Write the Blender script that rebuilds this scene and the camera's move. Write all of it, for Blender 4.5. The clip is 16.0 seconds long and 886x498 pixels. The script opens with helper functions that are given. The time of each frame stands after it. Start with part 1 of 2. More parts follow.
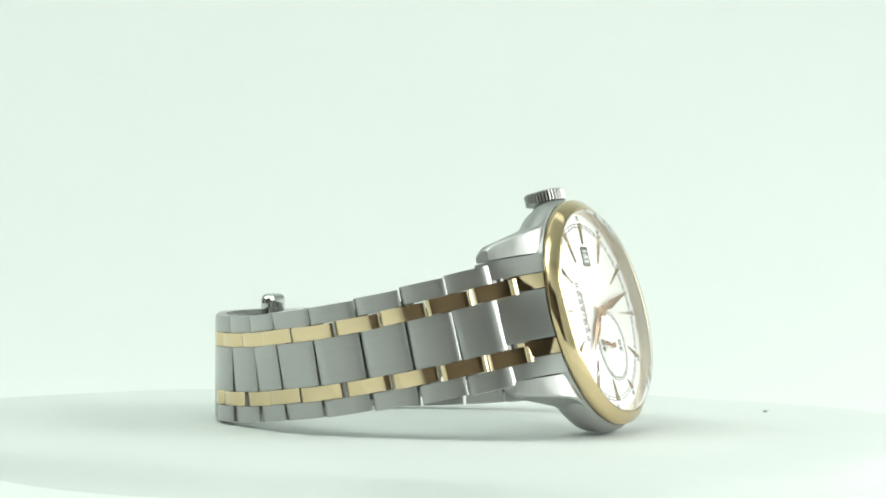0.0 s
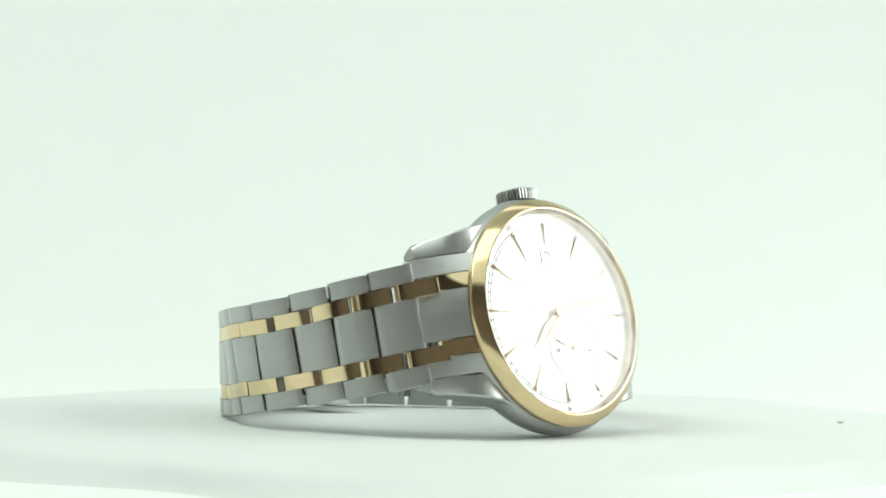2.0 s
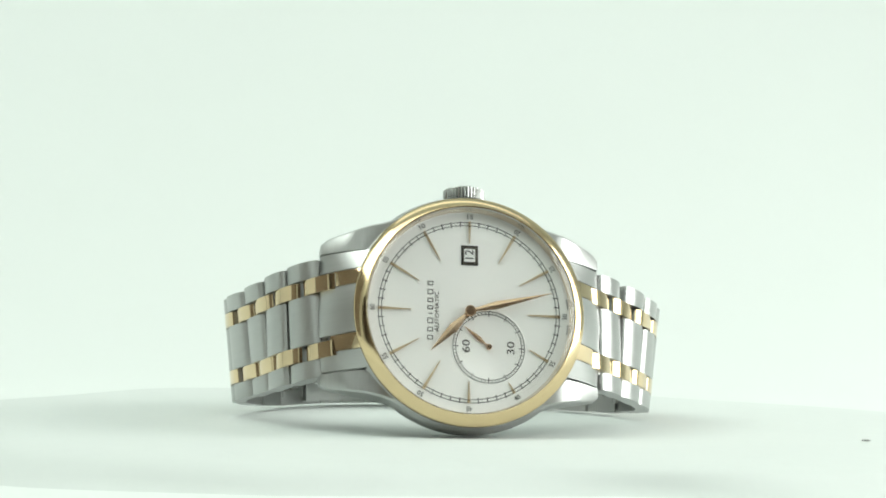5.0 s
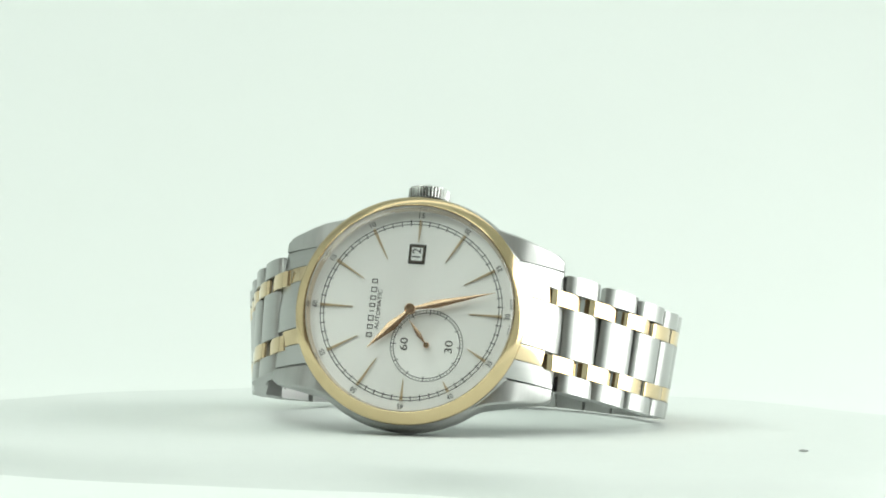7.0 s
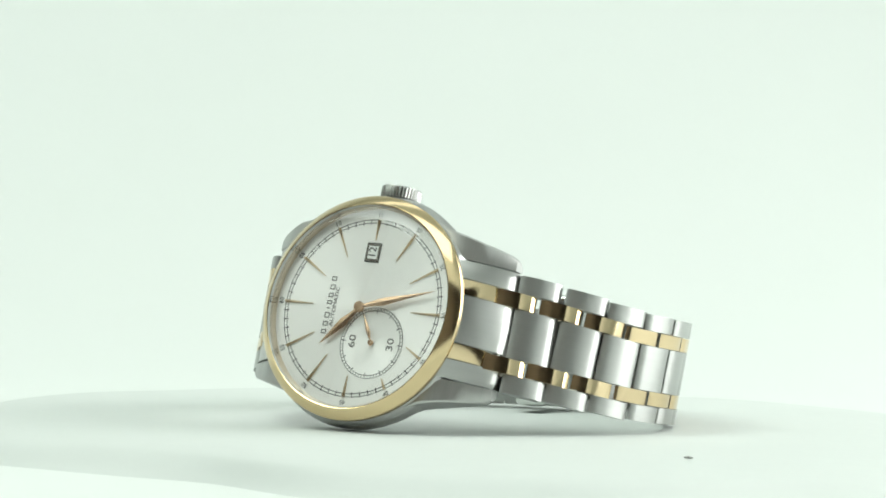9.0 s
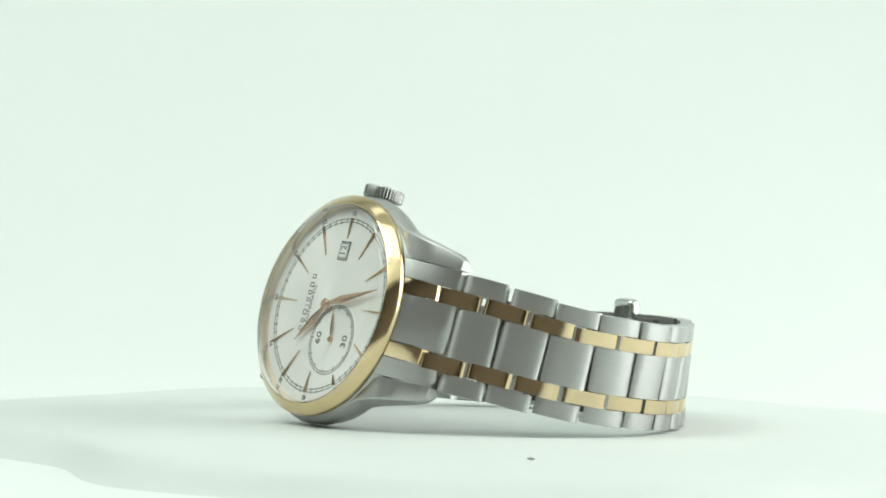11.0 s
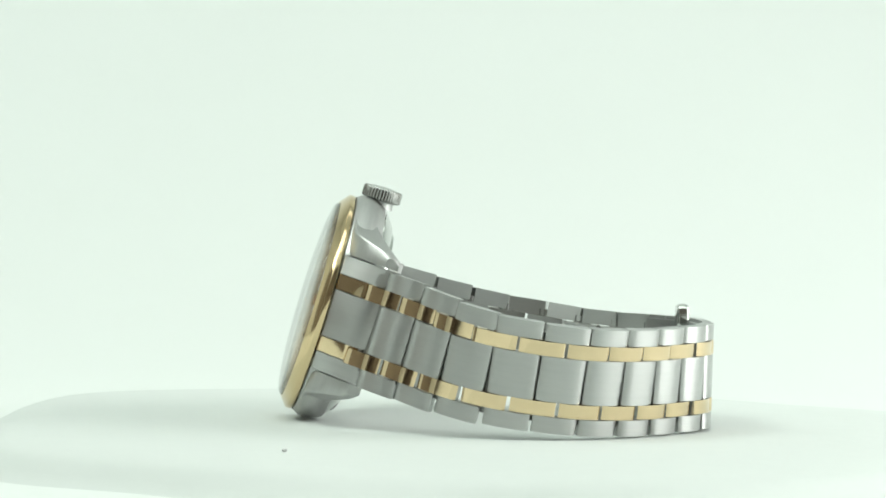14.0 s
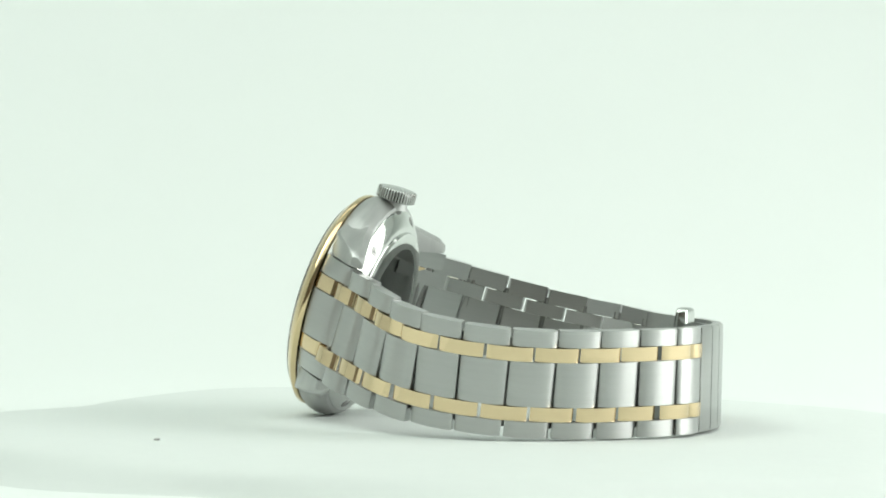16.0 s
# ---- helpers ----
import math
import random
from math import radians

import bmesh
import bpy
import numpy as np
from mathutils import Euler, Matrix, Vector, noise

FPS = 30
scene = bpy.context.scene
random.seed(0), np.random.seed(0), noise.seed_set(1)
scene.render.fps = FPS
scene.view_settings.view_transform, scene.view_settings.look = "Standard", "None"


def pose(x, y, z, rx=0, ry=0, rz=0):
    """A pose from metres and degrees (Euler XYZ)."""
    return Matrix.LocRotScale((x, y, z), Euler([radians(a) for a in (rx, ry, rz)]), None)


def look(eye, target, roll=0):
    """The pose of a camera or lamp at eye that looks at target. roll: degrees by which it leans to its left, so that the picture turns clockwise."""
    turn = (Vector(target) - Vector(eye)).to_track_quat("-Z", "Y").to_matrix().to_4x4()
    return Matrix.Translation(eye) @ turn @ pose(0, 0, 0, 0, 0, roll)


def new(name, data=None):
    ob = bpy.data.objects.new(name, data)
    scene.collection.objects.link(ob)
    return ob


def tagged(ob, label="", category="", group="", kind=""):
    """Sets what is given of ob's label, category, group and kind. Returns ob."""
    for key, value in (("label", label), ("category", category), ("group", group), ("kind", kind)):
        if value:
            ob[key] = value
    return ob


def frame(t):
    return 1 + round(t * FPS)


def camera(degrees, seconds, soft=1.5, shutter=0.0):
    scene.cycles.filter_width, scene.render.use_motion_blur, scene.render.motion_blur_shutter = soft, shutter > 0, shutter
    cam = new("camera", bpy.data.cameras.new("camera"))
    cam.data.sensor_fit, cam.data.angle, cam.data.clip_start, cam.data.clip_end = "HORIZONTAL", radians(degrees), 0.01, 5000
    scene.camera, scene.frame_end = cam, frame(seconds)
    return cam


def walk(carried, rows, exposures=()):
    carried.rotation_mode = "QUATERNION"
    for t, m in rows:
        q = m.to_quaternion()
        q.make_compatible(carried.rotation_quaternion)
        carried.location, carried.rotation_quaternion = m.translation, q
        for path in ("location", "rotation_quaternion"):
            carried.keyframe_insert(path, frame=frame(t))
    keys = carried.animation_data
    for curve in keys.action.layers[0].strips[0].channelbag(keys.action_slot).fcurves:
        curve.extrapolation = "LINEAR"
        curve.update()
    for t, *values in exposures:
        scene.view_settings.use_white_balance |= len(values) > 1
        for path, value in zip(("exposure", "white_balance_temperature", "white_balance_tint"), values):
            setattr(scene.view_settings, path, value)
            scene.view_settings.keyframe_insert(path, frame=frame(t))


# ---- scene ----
MM = 0.001
EYE = Vector((-0.00523, -0.56491, 0.04479))
PITCH, ROLL = -1.376, 1.19
RATE = -10.768          # degrees a second, the turntable's turn
cam = camera(16.0, 16.0, soft=1.8)
AIM = EYE + Vector((0, math.cos(radians(PITCH)), math.sin(radians(PITCH))))
walk(cam, [(0, look(EYE, AIM, ROLL)), (16, look(EYE, AIM, ROLL))],
     exposures=[(0, -0.02, 6500, 10), (16, -0.02, 6500, 10)])

# ---------------------------------------------------------------- light
world = bpy.data.worlds.new("studio")
scene.world = world
world.use_nodes = True
world.node_tree.nodes["Background"].inputs[0].default_value = (0.93, 1.0, 0.95, 1)
world.node_tree.nodes["Background"].inputs[1].default_value = 0.3


def softbox(name, eye, target, w, h, watts, colour):
    data = bpy.data.lights.new(name, "AREA")
    data.shape, data.size, data.size_y, data.energy, data.color = "RECTANGLE", w, h, watts, colour
    ob = new(name, data)
    ob.matrix_world = look(eye, target)
    return ob


softbox("softbox_side", (0.58, -0.02, 0.22), (0, 0, 0.06), 0.5, 0.52, 4.4, (0.97, 1.0, 0.965))
softbox("softbox_top", (-0.05, -0.28, 0.92), (0, 0.0, 0), 0.9, 0.5, 3.0, (0.91, 1.0, 0.935))
# unseen fill lamp, added high on the left to brighten the dial
softbox("dial_fill_left", (-0.62, -0.20, 0.82), (0, 0.0, 0.02), 0.5, 0.5, 4.7, (0.89, 1.0, 0.92))
softbox("backdrop_light", (0.1, 0.45, 1.0), (0, 0.95, 0.25), 1.2, 0.3, 1.4, (0.925, 1.0, 0.955))


# ---------------------------------------------------------------- materials
def material(name, colour, rough=0.5, metal=0.0, grain=None, bump=0.0, vary=0.0, coat=0.0, aniso=0.0):
    """grain: scale of the noise in object space, three numbers; it moves colour and roughness a little and lifts the relief."""
    m = bpy.data.materials.new(name)
    m.use_nodes = True
    nt = m.node_tree
    b = nt.nodes["Principled BSDF"]
    b.inputs["Base Color"].default_value = (*colour, 1)
    b.inputs["Roughness"].default_value = rough
    b.inputs["Metallic"].default_value = metal
    b.inputs["Coat Weight"].default_value = coat
    b.inputs["Anisotropic"].default_value = aniso
    if grain:
        tc = nt.nodes.new("ShaderNodeTexCoord")
        mp = nt.nodes.new("ShaderNodeMapping")
        mp.inputs["Scale"].default_value = grain
        nz = nt.nodes.new("ShaderNodeTexNoise")
        nz.inputs["Scale"].default_value = 1.0
        nz.inputs["Detail"].default_value = 5
        nt.links.new(tc.outputs["Object"], mp.inputs[0])
        nt.links.new(mp.outputs[0], nz.inputs[0])
        if vary:
            nz2 = nt.nodes.new("ShaderNodeTexNoise")
            nz2.inputs["Scale"].default_value = 0.13
            nt.links.new(mp.outputs[0], nz2.inputs[0])
            add = nt.nodes.new("ShaderNodeMath")
            add.operation = "ADD"
            nt.links.new(nz.outputs[0], add.inputs[0])
            nt.links.new(nz2.outputs[0], add.inputs[1])
            ramp = nt.nodes.new("ShaderNodeMapRange")
            ramp.inputs[1].default_value, ramp.inputs[2].default_value = 0.6, 1.4
            ramp.inputs[3].default_value, ramp.inputs[4].default_value = 1 - vary, 1 + vary
            nt.links.new(add.outputs[0], ramp.inputs[0])
            mix = nt.nodes.new("ShaderNodeVectorMath")
            mix.operation = "SCALE"
            mix.inputs[0].default_value = colour
            nt.links.new(ramp.outputs[0], mix.inputs["Scale"])
            nt.links.new(mix.outputs[0], b.inputs["Base Color"])
            mul = nt.nodes.new("ShaderNodeMath")
            mul.operation = "MULTIPLY"
            mul.inputs[1].default_value = rough
            nt.links.new(ramp.outputs[0], mul.inputs[0])
            nt.links.new(mul.outputs[0], b.inputs["Roughness"])
        if bump:
            bp = nt.nodes.new("ShaderNodeBump")
            bp.inputs["Strength"].default_value = 1.0
            bp.inputs["Distance"].default_value = bump
            nt.links.new(nz.outputs[0], bp.inputs["Height"])
            nt.links.new(bp.outputs[0], b.inputs["Normal"])
    return m


STEEL = (0.475, 0.478, 0.468)
m_brushed = material("brushed_steel", STEEL, 0.33, 1.0, (250, 3000, 7000), 0.0000012, 0.04, aniso=0.6)
m_end = material("brushed_end_steel", STEEL, 0.33, 1.0, (7000, 250, 250), 0.0000012, 0.04, aniso=0.5)
m_case = material("satin_case_steel", STEEL, 0.40, 1.0, (500, 500, 9000), 0.000003, 0.08)


def brushed_across(m, axis):
    """The highlight spreads along this axis of the piece, at right angles to the brushing."""
    nt = m.node_tree
    vt = nt.nodes.new("ShaderNodeVectorTransform")
    vt.vector_type, vt.convert_from, vt.convert_to = "VECTOR", "OBJECT", "WORLD"
    vt.inputs[0].default_value = axis
    nt.links.new(vt.outputs[0], nt.nodes["Principled BSDF"].inputs["Tangent"])


brushed_across(m_brushed, (0, 0, 1))
brushed_across(m_end, (1, 0, 0))
m_polished = material("polished_steel", (0.63, 0.64, 0.62), 0.10, 1.0, (300, 300, 300), 0.000002, 0.05)
m_crown = material("satin_crown_steel", (0.50, 0.505, 0.49), 0.24, 1.0, (300, 300, 300), 0.000002, 0.05)
m_gold = material("polished_gold", (0.73, 0.58, 0.37), 0.06, 1.0, (250, 250, 250), 0.000006, 0.05)
m_bezel = material("polished_bezel_gold", (0.70, 0.55, 0.33), 0.13, 1.0, (250, 250, 250), 0.000003, 0.05)
m_flange = material("pale_gold_flange", (0.80, 0.70, 0.57), 0.25, 1.0, (250, 250, 250), 0.000002, 0.04)
m_rose = material("rose_gold_pointer", (0.74, 0.52, 0.36), 0.22, 1.0, (400, 400, 400), 0.000002, 0.05)
m_dial = material("silver_dial", (0.90, 0.89, 0.87), 0.46, 0.22, (2500, 2500, 2500), 0.000003, 0.03, aniso=0.6)
m_index = material("gilt_index", (0.62, 0.49, 0.33), 0.2, 1.0, (600, 600, 600), 0.000002, 0.04)
tn = m_dial.node_tree.nodes.new("ShaderNodeTangent")
tn.direction_type, tn.axis = "RADIAL", "Z"
m_dial.node_tree.links.new(tn.outputs[0], m_dial.node_tree.nodes["Principled BSDF"].inputs["Tangent"])
m_ink = material("black_print", (0.03, 0.03, 0.035), 0.5, 0.0, (900, 900, 900), 0, 0.1)
m_paper = material("white_date_disc", (0.78, 0.79, 0.77), 0.5, 0.0, (900, 900, 900), 0, 0.03)
m_dark = material("dark_joint_steel", (0.30, 0.30, 0.29), 0.35, 1.0, (900, 900, 900), 0, 0.1)
m_cloth = material("white_cover", (0.625, 0.655, 0.635), 0.75, 0.0, (220, 220, 220), 0.00008, 0.015)
m_sweep = material("white_backdrop", (0.71, 0.74, 0.718), 0.8, 0.0, (9, 9, 9), 0.0004, 0.01)
m_wall = material("grey_room_wall", (0.26, 0.22, 0.19), 0.8, 0.0, (5, 5, 5), 0.0006, 0.06)
m_panel = material("white_tent_cloth", (0.80, 0.82, 0.80), 0.85, 0.0, (30, 30, 30), 0.0004, 0.02)
m_speck = material("dark_fluff", (0.42, 0.42, 0.41), 0.9, 0.0, (3000, 3000, 3000), 0.00002, 0.2)


def glass(name):
    m = bpy.data.materials.new(name)
    m.use_nodes = True
    nt = m.node_tree
    nt.nodes.clear()
    out = nt.nodes.new("ShaderNodeOutputMaterial")
    mix = nt.nodes.new("ShaderNodeMixShader")
    clear = nt.nodes.new("ShaderNodeBsdfTransparent")
    clear.inputs[0].default_value = (0.98, 0.99, 0.985, 1)
    gloss = nt.nodes.new("ShaderNodeBsdfGlossy")
    gloss.inputs["Roughness"].default_value = 0.02
    fres = nt.nodes.new("ShaderNodeFresnel")
    fres.inputs[0].default_value = 1.36
    # both faces of the pane reflect: 1 - (1 - F)^2
    rest = nt.nodes.new("ShaderNodeMath")
    rest.operation, rest.inputs[0].default_value = "SUBTRACT", 1.0
    square = nt.nodes.new("ShaderNodeMath")
    square.operation, square.inputs[1].default_value = "POWER", 2.0
    both = nt.nodes.new("ShaderNodeMath")
    both.operation, both.inputs[0].default_value = "SUBTRACT", 1.0
    nt.links.new(fres.outputs[0], rest.inputs[1])
    nt.links.new(rest.outputs[0], square.inputs[0])
    nt.links.new(square.outputs[0], both.inputs[1])
    nt.links.new(both.outputs[0], mix.inputs[0])
    nt.links.new(clear.outputs[0], mix.inputs[1])
    nt.links.new(gloss.outputs[0], mix.inputs[2])
    nt.links.new(mix.outputs[0], out.inputs[0])
    return m


m_glass = glass("crystal_glass")


# ---------------------------------------------------------------- mesh helpers
def part(name, bm, mats, parent=None, label="", smooth=True, angle=35):
    me = bpy.data.meshes.new(name)
    bmesh.ops.recalc_face_normals(bm, faces=bm.faces)
    for e in bm.edges:
        e.smooth = not (len(e.link_faces) == 2 and e.calc_face_angle(0) > radians(angle))
    for f in bm.faces:
        f.smooth = smooth
    bm.to_mesh(me)
    bm.free()
    for m in mats if isinstance(mats, (list, tuple)) else [mats]:
        me.materials.append(m)
    ob = new(name, me)
    ob.parent = parent
    return tagged(ob, label)


def lathe(profile, segs=96, closed=False):
    """Turns a profile of (radius, z) round the z axis."""
    bm = bmesh.new()
    rings = []
    for r, z in profile:
        if r < 1e-9:
            rings.append([bm.verts.new((0, 0, z))])
        else:
            rings.append([bm.verts.new((r * math.cos(2 * math.pi * i / segs), r * math.sin(2 * math.pi * i / segs), z)) for i in range(segs)])
    pairs = list(zip(rings, rings[1:])) + ([(rings[-1], rings[0])] if closed else [])
    for a, b in pairs:
        for i in range(segs):
            j = (i + 1) % segs
            vs = [a[i % len(a)], a[j % len(a)], b[j % len(b)], b[i % len(b)]]
            vs = list(dict.fromkeys(vs))
            if len(vs) > 2:
                bm.faces.new(vs)
    return bm


def loft(sections, cap=True):
    """Skins equal-length closed sections of points."""
    bm = bmesh.new()
    rings = [[bm.verts.new(p) for p in s] for s in sections]
    n = len(rings[0])
    for a, b in zip(rings, rings[1:]):
        for i in range(n):
            bm.faces.new((a[i], a[(i + 1) % n], b[(i + 1) % n], b[i]))
    if cap:
        bm.faces.new(rings[0])
        bm.faces.new(rings[-1][::-1])
    return bm


def bevel(bm, width, segs=2, angle=30):
    es = [e for e in bm.edges if len(e.link_faces) == 2 and e.calc_face_angle(0) > radians(angle)]
    bmesh.ops.bevel(bm, geom=es, offset=width, segments=segs, affect="EDGES", clamp_overlap=True, profile=0.5)
    return bm


def prism(outline, z0, z1):
    """A closed flat outline of (x, y), raised from z0 to z1."""
    return loft([[(x, y, z0) for x, y in outline], [(x, y, z1) for x, y in outline]])


def move(bm, m):
    bmesh.ops.transform(bm, matrix=m, verts=bm.verts)
    return bm


def ring(r0, r1, z0, z1, segs=120):
    return lathe([(r0, z0), (r1, z0), (r1, z1), (r0, z1)], segs, closed=True)


def lettering(name, text, size, m, mat, parent, depth=0.00003, width=None):
    cu = bpy.data.curves.new(name, "FONT")
    cu.body, cu.size, cu.extrude, cu.align_x, cu.align_y = text, size, depth, "CENTER", "CENTER"
    cu.resolution_u = 3
    tmp = bpy.data.objects.new(name, cu)
    me = bpy.data.meshes.new_from_object(tmp)
    bpy.data.objects.remove(tmp)
    xs = [v.co.x for v in me.vertices]
    k = width / (max(xs) - min(xs)) if width else 1
    me.transform(m @ Matrix.Diagonal((k, 1, 1, 1)))
    me.materials.clear()
    me.materials.append(mat)
    ob = new(name, me)
    ob.parent = parent
    return ob


# ---------------------------------------------------------------- the studio
def studio():
    # table and backdrop are one white sweep that curves up behind
    bm = bmesh.new()
    line = [(-0.86, -0.004), (0.0, -0.004), (0.14, -0.004)]
    line += [(0.14 + 0.8 * math.sin(a), 0.796 - 0.8 * math.cos(a)) for a in (radians(d) for d in range(3, 91, 3))]
    line += [(0.94, 1.3)]
    top = [[bm.verts.new((x, y, z)) for y, z in line] for x in (-1.1, 1.1)]
    low = [[bm.verts.new((x, y + 0.02, z - 0.02)) for y, z in line] for x in (-1.1, 1.1)]
    n = len(line)
    for i in range(n - 1):
        bm.faces.new((top[0][i], top[1][i], top[1][i + 1], top[0][i + 1]))
        bm.faces.new((low[0][i], low[0][i + 1], low[1][i + 1], low[1][i]))
        for k in (0, 1):
            bm.faces.new((top[k][i], top[k][i + 1], low[k][i + 1], low[k][i]))
    for i in (0, n - 1):
        bm.faces.new((top[0][i], low[0][i], low[1][i], top[1][i]))
    tagged(part("backdrop", bm, m_sweep), "seamless matt white studio backdrop sweep", "backdrop", kind="structure")

    def slab(name, lo, hi, mat, label):
        b = bmesh.new()
        bmesh.ops.create_cube(b, size=1)
        c, s = (Vector(lo) + Vector(hi)) / 2, Vector(hi) - Vector(lo)
        move(b, Matrix.Translation(c) @ Matrix.Diagonal((*s, 1)))
        tagged(part(name, b, mat, smooth=False), label, name.split("_")[0], kind="structure")

    for side, x in (("west", -1.13), ("east", 1.11)):
        start = 0.02 if side == "west" else -0.52
        slab("wall_" + side, (x, start, -0.1), (x + 0.02, 1.0, 1.3), m_panel, "white cloth side of the photo tent")
        slab("wall_" + side + "_front", (x, -0.85, -0.1), (x + 0.02, start - 0.005, 1.3), m_wall, "dim brown side wall of the room")
    slab("ceiling", (-1.13, -0.52, 1.31), (1.13, 1.0, 1.33), m_panel, "white cloth top of the photo tent")
    slab("ceiling_front", (-1.13, -0.85, 1.31), (1.13, -0.525, 1.33), m_wall, "dim brown ceiling of the room")
    slab("wall_south", (-1.13, -0.88, -0.1), (1.13, -0.86, 1.3), m_wall, "dim brown room wall behind the camera")
    # the front of the tent, with the opening through which the camera looks
    ow, oh = 0.48, 0.46
    front = [(-1.11, -0.003), (-0.8, -0.003), (-0.8, oh - 0.05), (-0.75, oh), (ow - 0.05, oh), (ow, oh - 0.05), (ow, -0.003), (1.11, -0.003), (1.11, 1.3), (-1.11, 1.3)]
    b = loft([[(x, y, z) for x, z in front] for y in (-0.52, -0.505)])
    tagged(part("wall_tent_front", b, m_panel, smooth=False), "white cloth front of the photo tent with its opening", "wall", kind="structure")


studio()


# ---------------------------------------------------------------- the turntable
def turntable():
    tt = tagged(new("turntable"), "round white turntable covered with a draped white cloth", "turntable")
    bm = bmesh.new()
    segs = 180
    prof = [(0.0, 0.0), (0.3, 0.0), (0.6, 0.0), (0.8, 0.0), (0.91, 0.0), (0.95, -0.0002), (0.975, -0.0005), (0.99, -0.0010),
            (1.005, -0.0016), (1.02, -0.0023), (1.04, -0.0031), (1.065, -0.0037), (1.10, -0.0042)]
    rings = []
    for k, (r, z) in enumerate(prof):
        if r == 0:
            rings.append([bm.verts.new((0, 0, 0))])
            continue
        row = []
        for i in range(segs):
            a = 2 * math.pi * i / segs
            edge = min(1.0, max(0.0, r - 0.8) / 0.2)
            fold = 0.0016 * math.sin(5 * a + 1.0) + 0.0022 * math.sin(3 * a + 2.4) + 0.0010 * math.sin(11 * a)
            drape = (0.0026 * math.sin(9 * a + 0.5) + 0.0014 * math.sin(14 * a + 2.0)) * max(0.0, -z) / 0.0041
            short = (a - 4.38) / 0.5         # the cloth is cut short on one side
            rr = (0.103 - 0.020 * math.exp(-short * short)) * r + fold * edge + drape
            crease = 0.00022 * edge * (math.sin(7 * a + 0.7) + 0.6 * math.sin(13 * a + 2.2) - 1.6)
            row.append(bm.verts.new((rr * math.cos(a), rr * math.sin(a), z + crease)))
        rings.append(row)
    for a, b in zip(rings, rings[1:]):
        for i in range(segs):
            j = (i + 1) % segs
            vs = list(dict.fromkeys([a[i % len(a)], a[j % len(a)], b[j % len(b)], b[i % len(b)]]))
            bm.faces.new(vs)
    part("cover", bm, m_cloth, tt, "draped white cloth")
    part("platter", lathe([(0, -0.0015), (0.076, -0.0015), (0.076, -0.0028), (0, -0.0028)]), m_panel, tt, "flat white disc")
    part("base", lathe([(0, -0.0028), (0.06, -0.0028), (0.066, -0.0040), (0, -0.0040)]), m_panel, tt, "round white foot")
    return tt


table = turntable()


def fluff(x, y, ang):
    bm = bmesh.new()
    secs = []
    for k in range(7):
        u = k / 6
        r = 0.00016 + 0.00016 * math.sin(math.pi * u)
        cx, cy = 0.0015 * (u - 0.5), 0.0003 * math.sin(5 * u)
        secs.append([(cx, cy + r * math.cos(q), 0.00025 + 0.7 * r * math.sin(q)) for q in (i * math.pi / 3 for i in range(6))])
    bm = loft(secs)
    move(bm, pose(0, 0, 0, 0, 0, ang))
    ob = part("lint", bm, m_speck)
    return tagged(ob, "tiny dark speck of lint lying on the white cloth", "lint"), Vector((x, y, 0.0))


lint, lint_place = fluff(0.0551, -0.0452, 10)

# ---------------------------------------------------------------- the watch
watch = tagged(new("wristwatch"), "two-tone steel and gold wristwatch with silver dial lying on its side", "watch")

# frame of the case: x to 3 o'clock, y to 12 o'clock, z out of the dial
CX, CY, CZ = Vector((0.0879, 0.2625, 0.9609)), Vector((-0.9832, 0.1780, 0.0413)), Vector((-0.1601, -0.9484, 0.2737))
CASE = Matrix((CX, CY, CZ)).transposed().to_4x4()
CASE.translation = Vector((-0.01052, -0.02533, 0.02120))


def on_case(name, bm, mats, parent=None, label="", **k):
    ob = part(name, bm, mats, parent or watch, label, **k)
    if not parent:
        ob.matrix_basis = CASE
    return ob


def mm(*pts):
    return [tuple(c * MM for c in p) for p in pts]


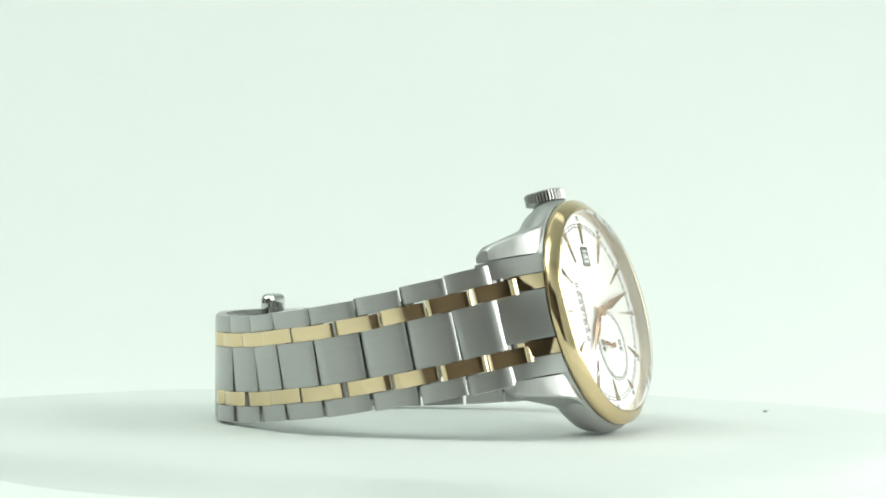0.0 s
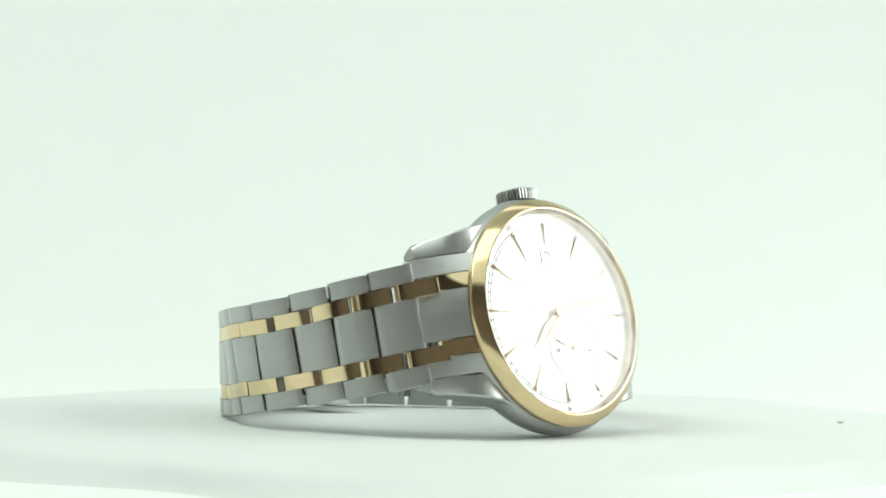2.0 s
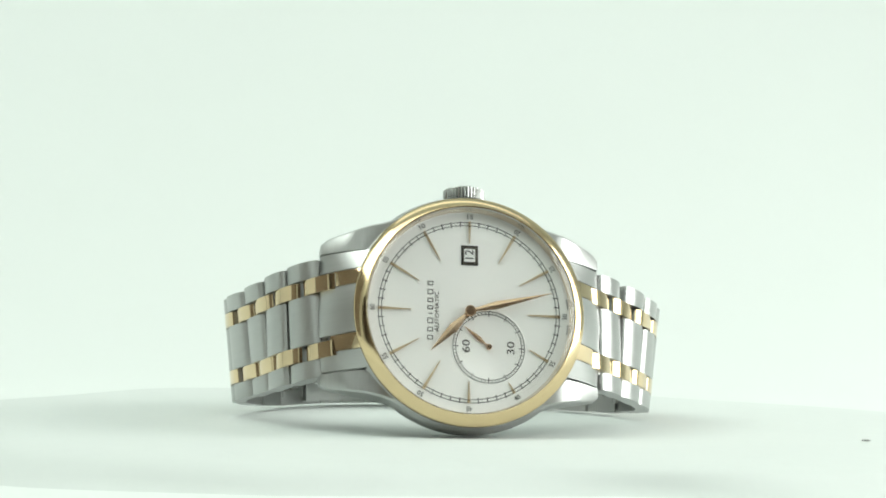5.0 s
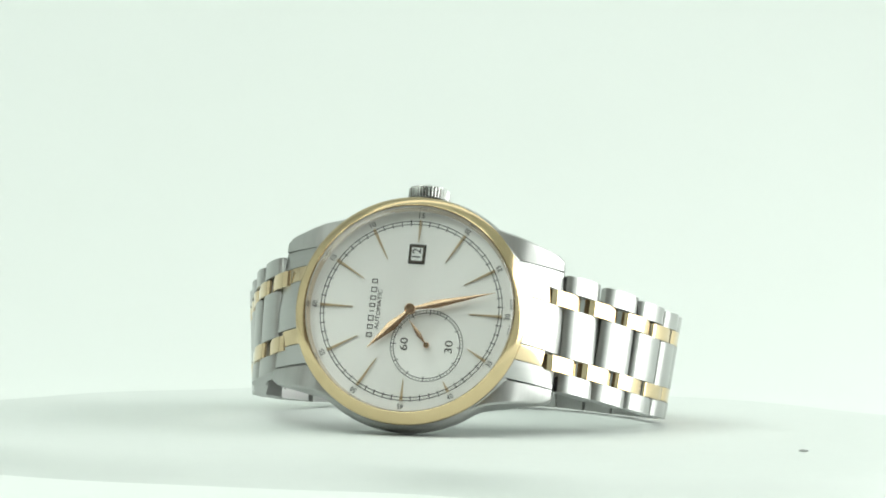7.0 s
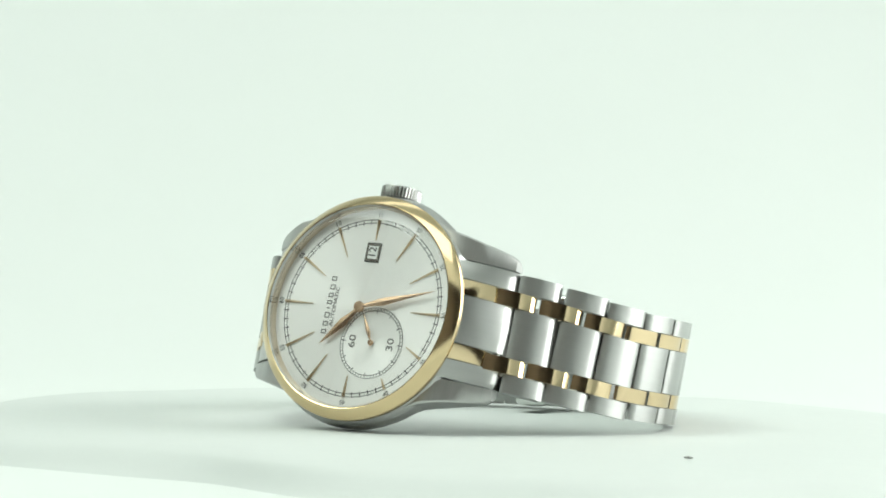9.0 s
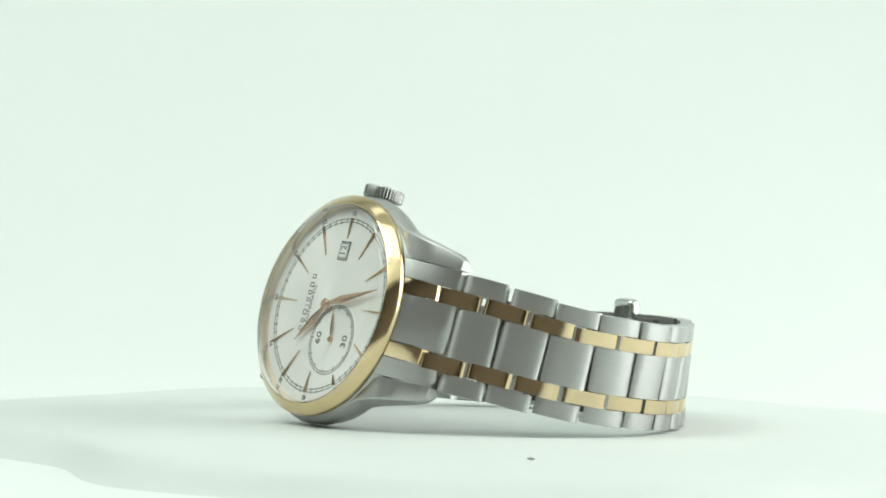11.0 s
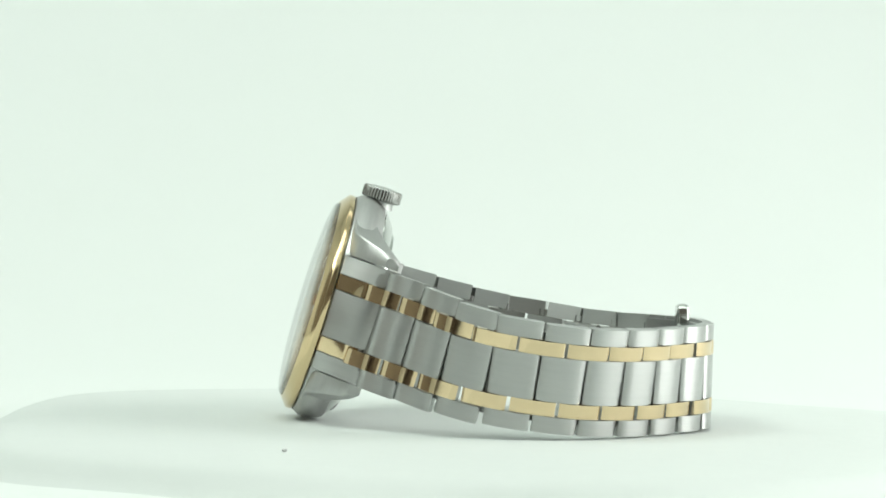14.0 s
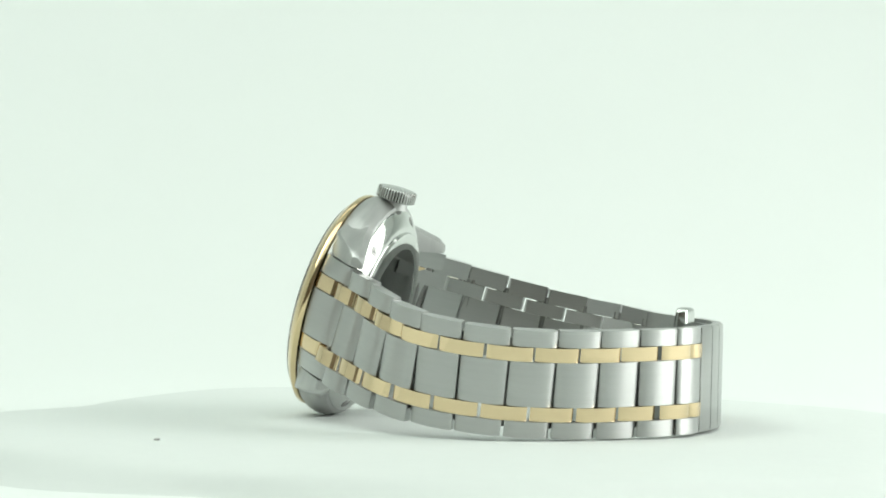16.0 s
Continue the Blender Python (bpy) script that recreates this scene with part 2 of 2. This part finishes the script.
def case_and_bezel():
    body = lathe(mm((17.8, -0.6), (19.6, -0.6), (19.95, -0.7), (20.5, -1.6), (20.85, -2.8), (20.7, -4.0), (20.25, -5.2), (19.8, -6.1), (19.5, -6.25),
                    (13.0, -6.4), (12.4, -6.0), (17.8, -2.0)), 128, closed=True)
    for v in body.verts:      # flat flanks between the lugs, where the end pieces sit
        if abs(v.co.x) < 10.45 * MM and v.co.z < -0.65 * MM:
            v.co.y = max(-17.5 * MM, min(17.5 * MM, v.co.y))
    case = on_case("case", body, m_case, label="satin steel case")
    # polished back with a display glass
    part("back_ring", lathe(mm((19.2, -6.2), (19.15, -6.5), (18.4, -7.2), (16.8, -8.3), (16.3, -8.45), (15.6, -8.5), (15.4, -9.0), (12.9, -9.4), (12.6, -9.3),
                               (12.5, -8.6), (12.6, -6.2)), 96, closed=True), m_polished, case, "polished steel case back")
    part("back_glass", lathe(mm((0, -9.2), (12.55, -9.2), (12.55, -8.8), (0, -8.8)), 64), m_glass, case, "display back glass")
    part("movement", lathe(mm((0, -7.6), (5, -7.6), (5.2, -7.9), (9, -7.9), (9.2, -7.5), (12.4, -7.5), (12.4, -2.5), (0, -2.5)), 64), m_polished, case, "steel movement")
    for k in range(6):
        a = radians(60 * k + 15)
        b = lathe(mm((0, 0.15), (0.35, 0.15), (0.4, 0.0), (0.9, 0.05), (1.0, -0.1), (1.0, -0.6), (0, -0.6)), 14)
        move(b, Matrix.Rotation(a, 4, "Z") @ Matrix.Translation((17.7 * MM, 0, -7.75 * MM)) @ Matrix.Rotation(radians(148), 4, "Y"))
        part("screw", b, m_dark, case)
    # four lugs
    prof = ((8, 18.3, -0.9, -5.5), (11, 17.0, -0.9, -6.0), (13.3, 15.7, -1.0, -6.6), (15, 15.2, -1.0, -7.0), (17, 14.75, -1.3, -7.6), (19, 14.25, -2.6, -8.2),
            (21, 13.75, -4.2, -8.9), (22.6, 13.35, -5.6, -9.4), (23.7, 13.0, -6.7, -9.8), (24.5, 12.3, -7.5, -9.8))
    for sx in (1, -1):
        for sy in (1, -1):
            secs = []
            for y, xo, zt, zb in prof:
                xi = 10.56
                ch = 0.3
                s = [(xi, zb), (xo - 0.9, zb), (xo, zb + 1.2), (xo, zt - ch), (xo - ch, zt), (xi, zt)]
                secs.append([(sx * x * MM, sy * y * MM, z * MM) for x, z in s])
            part("lug", bevel(loft(secs), 0.22 * MM, 2, 25), m_case, case, "tapered steel lug")
    # bezel: sloped gold ring
    bez = lathe(mm((18.0, -0.3), (19.7, -0.5), (19.98, -0.42), (20.05, -0.3), (20.05, 0.42), (19.97, 0.56), (18.4, 1.86), (18.28, 1.92), (18.12, 1.88), (18.05, 1.7)), 192, closed=True)
    on_case("bezel", bez, m_bezel, label="polished yellow gold bezel")
    # crown: fluted
    n, rows = 40, []
    bm = bmesh.new()
    for x, r, f in ((20.1, 2.2, 0), (20.75, 2.2, 0), (20.85, 2.8, 0), (20.95, 3.1, 0.05), (21.15, 3.42, 0.2), (22.9, 3.42, 0.2), (23.15, 3.25, 0.08), (23.2, 3.0, 0), (23.4, 1.7, 0), (23.48, 0.001, 0)):
        row = []
        for i in range(4 * n):
            q, rr = 2 * math.pi * i / (4 * n), r + f * (1, 0.7, -1, 0.7)[i % 4]
            row.append(bm.verts.new(((x - 0.3) * MM, rr * MM * math.cos(q), (-4.95 + rr * math.sin(q)) * MM)))
        rows.append(row)
    for a, b in zip(rows, rows[1:]):
        for i in range(4 * n):
            j = (i + 1) % (4 * n)
            bm.faces.new((a[i], a[j], b[j], b[i]))
    crown = on_case("crown", bm, m_crown, label="fluted polished steel crown", angle=25)
    part("crown_tube", move(lathe(mm((0, 0), (2.6, 0), (2.4, 1.4), (0, 1.4)), 32), pose(0.0193, 0, -0.00495, 0, 90, 0)), m_case, crown)
    # crystal, slightly domed, and the inner flange
    dome = [(18.0, 1.2), (18.0, 2.1), (17.85, 2.3)] + [(17.7 * math.cos(radians(a)), 2.35 + 1.25 * math.sin(radians(a))) for a in range(10, 90, 10)] + [(0, 3.6)]
    cr = on_case("crystal", lathe(mm(*dome), 96), m_glass, label="clear domed sapphire crystal")
    cr.visible_shadow = False
    on_case("flange", lathe(mm((17.6, 0.05), (18.02, 1.4), (18.04, -0.2), (17.6, -0.2)), 128, closed=True), m_flange, label="pale gold inner flange")


SUB = (-5.98, -3.4)     # centre of the small seconds dial, millimetres


def dial():
    d = on_case("dial", lathe(mm((0, 0), (6, 0), (12, 0), (17.7, 0), (17.7, -0.5), (0, -0.5)), 128), m_dial, label="silver sunburst dial")

    def flat(name, outline, z0, z1, mat, a=0.0, at=(0, 0), label="", w=0.0):
        b = prism([(x * MM, y * MM) for x, y in outline], z0 * MM, z1 * MM)
        if w:
            bevel(b, w * MM, 1)
        move(b, Matrix.Translation((at[0] * MM, at[1] * MM, 0)) @ Matrix.Rotation(-radians(a), 4, "Z"))
        return part(name, b, mat, d, label, smooth=False)

    # minute track: two thin rings and strokes
    for r in (15.25, 15.8):
        part("track_ring", ring((r - 0.06) * MM, (r + 0.06) * MM, 0.0, 0.03 * MM, 160), m_ink, d)
    stroke = None
    for k in range(60):
        if k % 5 == 0:
            continue
        if stroke is None:
            stroke = flat("minute_stroke", [(-0.075, 14.95), (0.075, 14.95), (0.075, 16.0), (-0.075, 16.0)], 0.0, 0.035, m_ink, 0)
            mesh = stroke.data
        else:
            stroke = new("minute_stroke", mesh)
            stroke.parent = d
        stroke.matrix_basis = Matrix.Rotation(-radians(6 * k), 4, "Z")
    # applied wedge indexes
    for h in range(12):
        inner = {3: 12.1, 9: 12.1, 7: 12.2, 8: 13.9}.get(h, 10.1)
        wd = 0.30
        secs = [[(-0.08, inner, 0.02), (0.08, inner, 0.02), (0.0, inner, 0.25)], [(-wd, 15.9, 0.02), (wd, 15.9, 0.02), (0.0, 15.9, 0.6)]]
        b = loft([[tuple(c * MM for c in p) for p in s] for s in secs])
        move(b, Matrix.Rotation(-radians(30 * h), 4, "Z"))
        part("hour_index", b, m_index, d, "faceted gilt hour index", smooth=False)
        mins = 60 if h == 0 else h * 5
        flip = h in (4, 5, 6, 7, 8)
        a = radians(30 * h)
        m = Matrix.Translation((16.8 * MM * math.sin(a), 16.8 * MM * math.cos(a), 0.03 * MM)) @ Matrix.Rotation(-a + (math.pi if flip else 0), 4, "Z")
        lettering("numeral", "%02d" % mins, 1.2 * MM, m, m_ink, d, width=1.05 * MM)
    # maker's mark as plain blocks, and the word below it
    x = -5.2
    for wd in (1.0, 1.0, 1.25, 0.35, 0.85, 0.95, 1.15, 1.0):
        lo, hi, e = x + 0.05, x + 0.05 + wd * 0.78, 0.15
        for k, (xa, xb, ya, yb) in enumerate(((lo, hi, 0.36, 0.5), (lo, hi, -0.5, -0.36), (lo, lo + e, -0.36, 0.36), (hi - e, hi, -0.36, 0.36))):
            if wd > 0.5 or k == 2:
                flat("maker_mark", [(xa, ya), (xb, ya), (xb, yb), (xa, yb)], 0.0, 0.05, m_mark, 0, (0, 6.8))
        x += wd + 0.42
    lettering("word", "AUTOMATIC", 1.0 * MM, Matrix.Translation((-0.2 * MM, 5.62 * MM, 0.04 * MM)), m_mark, d, width=7.0 * MM)
    for s in (-1, 1):
        for k in range(4):
            flat("small_print", [(-0.14, -0.12), (0.14, -0.12), (0.14, 0.12), (-0.14, 0.12)], 0.0, 0.03, m_mark, s * (5.2 + 1.5 * k),
                 (17.35 * math.sin(radians(180 + s * (5.2 + 1.5 * k))), 17.35 * math.cos(radians(180 + s * (5.2 + 1.5 * k)))))
    # date window
    x0, y0, hx, hy = 9.95, 0.0, 1.74, 1.46
    for name, r, z1, mat, lab in (("date_frame", 1.0, 0.10, m_ink, "thin black date frame"), ("date_rim", 0.93, 0.16, m_polished, "polished date frame"),
                                  ("date_disc", 0.66, 0.19, m_paper, "white date disc")):
        w, h = hx * r, hy * r
        flat(name, [(x0 - w, y0 - h), (x0 + w, y0 - h), (x0 + w, y0 + h), (x0 - w, y0 + h)], 0.0, z1, mat, 0, (0, 0), lab)
    lettering("date_numeral", "12", 2.1 * MM, Matrix.Translation((x0 * MM, y0 * MM, 0.21 * MM)), m_ink, d, width=1.6 * MM)
    # small seconds
    sx, sy = SUB
    part("sub_dial", move(lathe(mm((0, 0.02), (6.35, 0.02), (6.45, 0.05), (6.55, 0.0), (0, -0.1)), 96), Matrix.Translation((sx * MM, sy * MM, 0))), m_dial, d, "recessed small seconds dial")
    for r in (5.75, 6.25):
        part("sub_ring", move(ring((r - 0.05) * MM, (r + 0.05) * MM, 0.02 * MM, 0.06 * MM, 96), Matrix.Translation((sx * MM, sy * MM, 0))), m_ink, d)
    for k in range(60):
        big = k % 5 == 0
        o = flat("seconds_stroke", [(-0.07, 5.3), (0.07, 5.3), (0.07, 6.3), (-0.07, 6.3)] if big else [(-0.035, 5.75), (0.035, 5.75), (0.035, 6.25), (-0.035, 6.25)], 0.02, 0.065, m_ink, 6 * k, (sx, sy))
    lettering("seconds_numeral", "60", 1.9 * MM, Matrix.Translation((sx * MM, (sy + 3.9) * MM, 0.06 * MM)), m_mark, d, width=2.2 * MM)
    lettering("seconds_numeral", "30", 1.9 * MM, Matrix.Translation((sx * MM, (sy - 3.9) * MM, 0.06 * MM)), m_mark, d, width=2.2 * MM)
    return d


m_mark = material("grey_print", (0.10, 0.09, 0.09), 0.5, 0.0, (900, 900, 900), 0, 0.1)


def pointer(name, outline, z, hub, label):
    """A ridged pointer along +y: outline is (half width, y)."""
    secs = []
    for w, y in outline:
        secs.append(mm((-w, y, z), (w, y, z), (w, y, z + 0.08), (0.0, y, z + 0.08 + 0.22 * min(1, w)), (-w, y, z + 0.08)))
    bm = loft(secs)
    hubm = lathe(mm((0, z - 0.05), (hub, z - 0.05), (hub, z + 0.28), (hub * 0.85, z + 0.4), (0, z + 0.42)), 32)
    tmp = bpy.data.meshes.new("hub")
    hubm.to_mesh(tmp)
    bm.from_mesh(tmp)
    bpy.data.meshes.remove(tmp)
    return part(name, bm, m_rose, watch, label, smooth=False)


case_and_bezel()
dial()
hour = pointer("hour_pointer", [(0.35, -0.5), (0.45, 1.5), (0.85, 4.2), (0.55, 6.3), (0.03, 9.9)], 0.62, 0.9, "rose gold hour pointer")
hour.matrix_basis = CASE @ pose(0, 0, 0, 0, 0, -313.6)
minute = pointer("minute_pointer", [(0.30, -0.5), (0.38, 1.8), (0.72, 4.6), (0.45, 8.5), (0.03, 14.9)], 0.95, 0.95, "rose gold minute pointer")
minute.matrix_basis = CASE @ pose(0, 0, 0, 0, 0, -165.0)
seconds = pointer("seconds_pointer", [(0.12, -0.4), (0.16, 1.0), (0.40, 2.2), (0.27, 3.6), (0.02, 5.5)], 0.22, 0.5, "small rose gold seconds pointer")
seconds.matrix_basis = CASE @ Matrix.Translation((SUB[0] * MM, SUB[1] * MM, 0)) @ pose(0, 0, 0, 0, 0, -50.5)

# ---------------------------------------------------------------- the bracelet
# its outer face as a chain of stations round the loop: place in millimetres and lean of the width
STATIONS = (
    (12.0, -25.0, 18.8, 0.03, 0.27), (15.7, -22.1, 17.7, 0.03, 0.255), (21.8, -17.3, 15.9, 0.06, 0.22), (27.6, -12.6, 14.0, 0.10, 0.17),
    (32.5, -6.6, 12.2, 0.13, 0.13), (35.7, 1.1, 10.9, 0.15, 0.10), (36.1, 9.4, 10.0, 0.15, 0.07), (33.5, 17.4, 9.6, 0.14, 0.05),
    (29.2, 24.9, 9.5, 0.10, 0.045), (23.9, 31.6, 9.6, 0.08, 0.02), (18.2, 37.8, 9.7, 0.04, 0.0), (10.8, 41.6, 9.8, 0.02, 0.0),
    (2.8, 43.9, 9.8, 0.0, 0.0), (-6.0, 44.6, 9.8, 0.0, 0.0), (-14.2, 42.9, 9.8, 0.0, 0.01), (-20.3, 40.2, 9.8, -0.01, 0.03),
    (-25.4, 36.1, 9.9, -0.02, 0.05), (-31.0, 30.1, 10.4, -0.04, 0.10), (-36.3, 24.2, 11.3, -0.05, 0.15), (-39.3, 16.6, 12.4, -0.05, 0.19),
    (-38.9, 8.9, 13.9, -0.05, 0.20), (-38.2, 0.9, 15.7, -0.02, 0.22), (-37.0, -6.8, 17.6, 0.05, 0.26), (-33.7, -14.2, 19.6, 0.03, 0.265),
    (-31.5, -18.6, 20.7, 0.03, 0.265))


def catmull(p, k, u):
    n = len(p)
    a, b, c, d = (p[min(max(k + j, 0), n - 1)] for j in (-1, 0, 1, 2))
    return 0.5 * ((2 * b) + (c - a) * u + (2 * a - 5 * b + 4 * c - d) * u * u + (3 * b - 3 * c + d - a) * u ** 3)


def loop_path():
    pts = [np.array(s, float) for s in STATIONS]
    out = [catmull(pts, k, u / 40) for k in range(len(pts) - 1) for u in range(40)] + [pts[-1]]
    out = np.array(out)
    s = np.concatenate([[0], np.cumsum(np.linalg.norm(np.diff(out[:, :3], axis=0), axis=1))])
    return out, s


LOOP, ARC = loop_path()


def station(s):
    """Frame at arc length s (mm): x along the band, y outward, z across the width."""
    v = np.array([np.interp(s, ARC, LOOP[:, i]) for i in range(5)])
    ahead = np.array([np.interp(min(s + 2.5, ARC[-1]), ARC, LOOP[:, i]) - np.interp(max(s - 2.5, 0), ARC, LOOP[:, i]) for i in range(3)])
    t = Vector(ahead).normalized()
    w = Vector((v[3], v[4], 1)).normalized()
    n = t.cross(w).normalized()
    w = n.cross(t).normalized()
    m = Matrix((t, n, w)).transposed().to_4x4()
    m.translation = Vector(v[:3]) * MM
    return m


def link_mesh(name, length, width, thick, dome, mats):
    """A bracelet piece: arched outer face, flat inner face, softened edges; y is outward."""
    h = length / 2
    top = [(h * math.cos(math.pi * k / 12), 0.0) for k in range(13)]
    top = [(x, -dome * (0.9 * (x / h) ** 2 + 0.6 * (x / h) ** 8)) for x, _ in top]
    sec = top + [(-h + 0.4, -thick), (h - 0.4, -thick)]
    secs = [[(x * MM, y * MM, z * MM) for x, y in sec] for z in (-width / 2, width / 2)]
    bm = bevel(loft(secs), 0.36 * MM, 3, 40)
    bmesh.ops.recalc_face_normals(bm, faces=bm.faces)
    if len(mats) > 1:
        for f in bm.faces:
            f.material_index = 1 if f.calc_center_median().y < -0.52 * thick * MM else 0
    ob = part(name, bm, mats, watch)
    return ob


def arc_near(k):
    return float(ARC[min(40 * k, len(ARC) - 1)])


# joints between the links, counted from the end pieces
JOINT_SIX, JOINT_TWELVE = arc_near(1), arc_near(len(STATIONS) - 2)
PITCH_LINK = (arc_near(10) - JOINT_SIX) / 9
PITCH_BACK = (JOINT_TWELVE - arc_near(16)) / 7
CLASP = (JOINT_SIX + 10 * PITCH_LINK, JOINT_TWELVE - 8 * PITCH_BACK)


def bracelet():
    core = tagged(new("bracelet"), "five-row brushed steel and polished gold bracelet")
    core.parent = watch
    rod = lathe(mm((0, -8.5), (0.62, -8.5), (0.62, 8.5), (0, 8.5)), 8)
    pin = part("pin", rod, m_dark, core, "dark steel link pin")
    pin_mesh = pin.data
    bpy.data.objects.remove(pin)
    for count, start, step in ((11, JOINT_SIX, PITCH_LINK), (9, JOINT_TWELVE, -PITCH_BACK)):
        for k in range(count):
            for d in (-0.16, 0.0, 0.16):
                ob = new("pin", pin_mesh)
                ob.parent = core
                ob.matrix_basis = station(start + (k + d) * step) @ Matrix.Translation((0, -1.1 * MM, 0)) @ Matrix.Diagonal((1, 1, 0.9, 1))
    kinds = {"outer_link": link_mesh("outer_link", PITCH_LINK - 0.45, 3.1, 2.6, 0.62, [m_brushed]),
             "center_link": link_mesh("center_link", PITCH_LINK - 0.45, 8.45, 2.6, 0.62, [m_brushed]),
             "gold_link": link_mesh("gold_link", PITCH_LINK - 0.5, 2.66, 2.6, 0.55, [m_gold, m_brushed])}
    first = {k: True for k in kinds}

    def put(kind, s, z, size=1.0):
        if first[kind]:
            ob, first[kind] = kinds[kind], False
        else:
            ob = new(kind, kinds[kind].data)
        ob.parent = core
        d = min(s - JOINT_SIX, JOINT_TWELVE - s)
        k = np.interp(d, (0, 8, 16, 25, 35), (1.02, 1.0, 0.965, 0.925, 0.905))      # the band narrows towards the clasp
        ob.matrix_basis = station(s) @ Matrix.Translation((0, np.interp(d, (0, 12), (0.5, 0.75)) * MM, z * k * MM)) @ Matrix.Diagonal((size, 1, k, 1))

    for count, start, step in ((10, JOINT_SIX, PITCH_LINK), (8, JOINT_TWELVE, -PITCH_BACK)):
        for z in (-5.65, 5.65):
            put("gold_link", start + (count - 0.26) * step, z, 0.48)
        for k in range(count):
            for z in (-5.65, 5.65):
                put("gold_link", start + k * step, z)
            put("center_link", start + (k + 0.5) * step, 0)
            for z in (-8.65, 8.65):
                put("outer_link", start + (k + 0.5) * step, z)
    # fixed end pieces between the lugs: they begin under the bezel and slope down to the first joint
    def slope(x, reach):
        y0, rows = math.sqrt(20.0 ** 2 - x * x) - 0.15, []
        y1 = 25.0 - 0.05 * abs(x)
        rows.append((y0 - 3.0, -0.66, -5.0))
        for k in range(9):
            u = k / 8 * reach
            zt = -0.70 - 6.95 * (0.75 * u + 0.25 * u * u) - 0.25 * u ** 12
            rows.append((y0 + (y1 - y0) * u, zt, min(-5.0, zt - 2.4)))
        return rows

    for sy in (1, -1):
        for name, x0, x1, mat, reach in (("end_piece_center", -4.15, 4.15, m_end, 1.0), ("end_piece_outer", 7.1, 10.3, m_end, 1.0), ("end_piece_outer", -10.3, -7.1, m_end, 1.0),
                                         ("end_piece_gold", 4.32, 6.95, m_gold, 0.68), ("end_piece_gold", -6.95, -4.32, m_gold, 0.68)):
            xs = [x0 + (x1 - x0) * k / 6 for k in range(7)]
            grid = [slope(x, reach) for x in xs]
            secs = []
            for j in range(len(grid[0])):
                up = [(x * MM, sy * g[j][0] * MM, g[j][1] * MM) for x, g in zip(xs, grid)]
                low = [(x * MM, sy * g[j][0] * MM, g[j][2] * MM) for x, g in zip(xs, grid)]
                secs.append(up + low[::-1])
            ob = part(name, bevel(loft(secs), 0.12 * MM, 2, 50), mat, core)
            ob.matrix_basis = CASE
    return core


def clasp():
    s0, s1 = CLASP

    def plate(a, b, y0, y1, hz, n=12):
        secs = []
        for i in range(n + 1):
            m = station(a + (b - a) * i / n)
            secs.append([m @ Vector((0, y * MM, z * MM)) for y, z in ((y0, -hz), (y1, -hz + 0.5), (y1, hz - 0.5), (y0, hz), (y0 - 1.6, hz), (y0 - 1.6, -hz))])
        return bevel(loft(secs), 0.2 * MM, 2, 40)

    cl = part("clasp", plate(s0 + 0.2, s1 - 0.2, -0.9, -0.6, 8.6, 24), m_brushed, watch, "brushed steel folding clasp")
    a, w = s0 - 0.2, (s1 - s0 + 0.4) / 6
    for k in range(6):
        part("cover_plate", plate(a + w * k + 0.15, a + w * (k + 1) - 0.15, 0.05, 0.35, 9.25, 4), m_brushed, cl, "brushed steel cover plate")
    for top, low, at, inward, deep in ((12.3, 7.6, -2.6, 5.0, 1.15), (-5.0, -8.6, -0.3, 10.4, 4.6)):
        m, secs = station(arc_near(12) + at), []
        for k in range(13):         # a pebble-shaped button
            u = math.cos(math.pi * k / 12)
            z, w = (top + low) / 2 + (top - low) / 2 * u, (1 - u ** 6) ** 0.35 + 0.05
            ring_pts = [(math.copysign(abs(math.cos(q)) ** 0.45, math.cos(q)), math.copysign(abs(math.sin(q)) ** 0.45, math.sin(q))) for q in (i * math.pi / 12 for i in range(24))]
            secs.append([m @ Vector(((2.75 * w * x) * MM, (-inward + deep * w * y) * MM, z * MM)) for x, y in ring_pts])
        part("push_button", loft(secs), m_polished, cl, "polished steel push button")
    secs = []
    for i in range(25):
        m, sag = station(s0 - 9 + (s1 - s0 + 18) * i / 24), 3.4 * math.sin(math.pi * i / 24)
        secs.append([m @ Vector((0, y * MM, z * MM)) for y, z in ((-2.9 - sag, -5.0), (-2.9 - sag, 5.0), (-4.0 - sag, 5.0), (-4.0 - sag, -5.0))])
    part("folding_blade", bevel(loft(secs), 0.2 * MM, 2, 40), m_polished, cl, "polished steel folding blade")


bracelet()
clasp()


# ---------------------------------------------------------------- what moves
def motions():
    times = [0, 2, 4, 6, 8, 10, 12, 14, 16]
    turn = [(t, pose(0, 0, 0, 0, 0, RATE * (t - 7))) for t in times]
    walk(table, turn)
    walk(watch, turn)
    walk(lint, [(t, m @ Matrix.Translation(lint_place)) for t, m in turn])
    small = CASE @ Matrix.Translation((SUB[0] * MM, SUB[1] * MM, 0))
    walk(seconds, [(t, small @ pose(0, 0, 0, 0, 0, -(50.5 + 6 * (t - 7)))) for t in times])


motions()
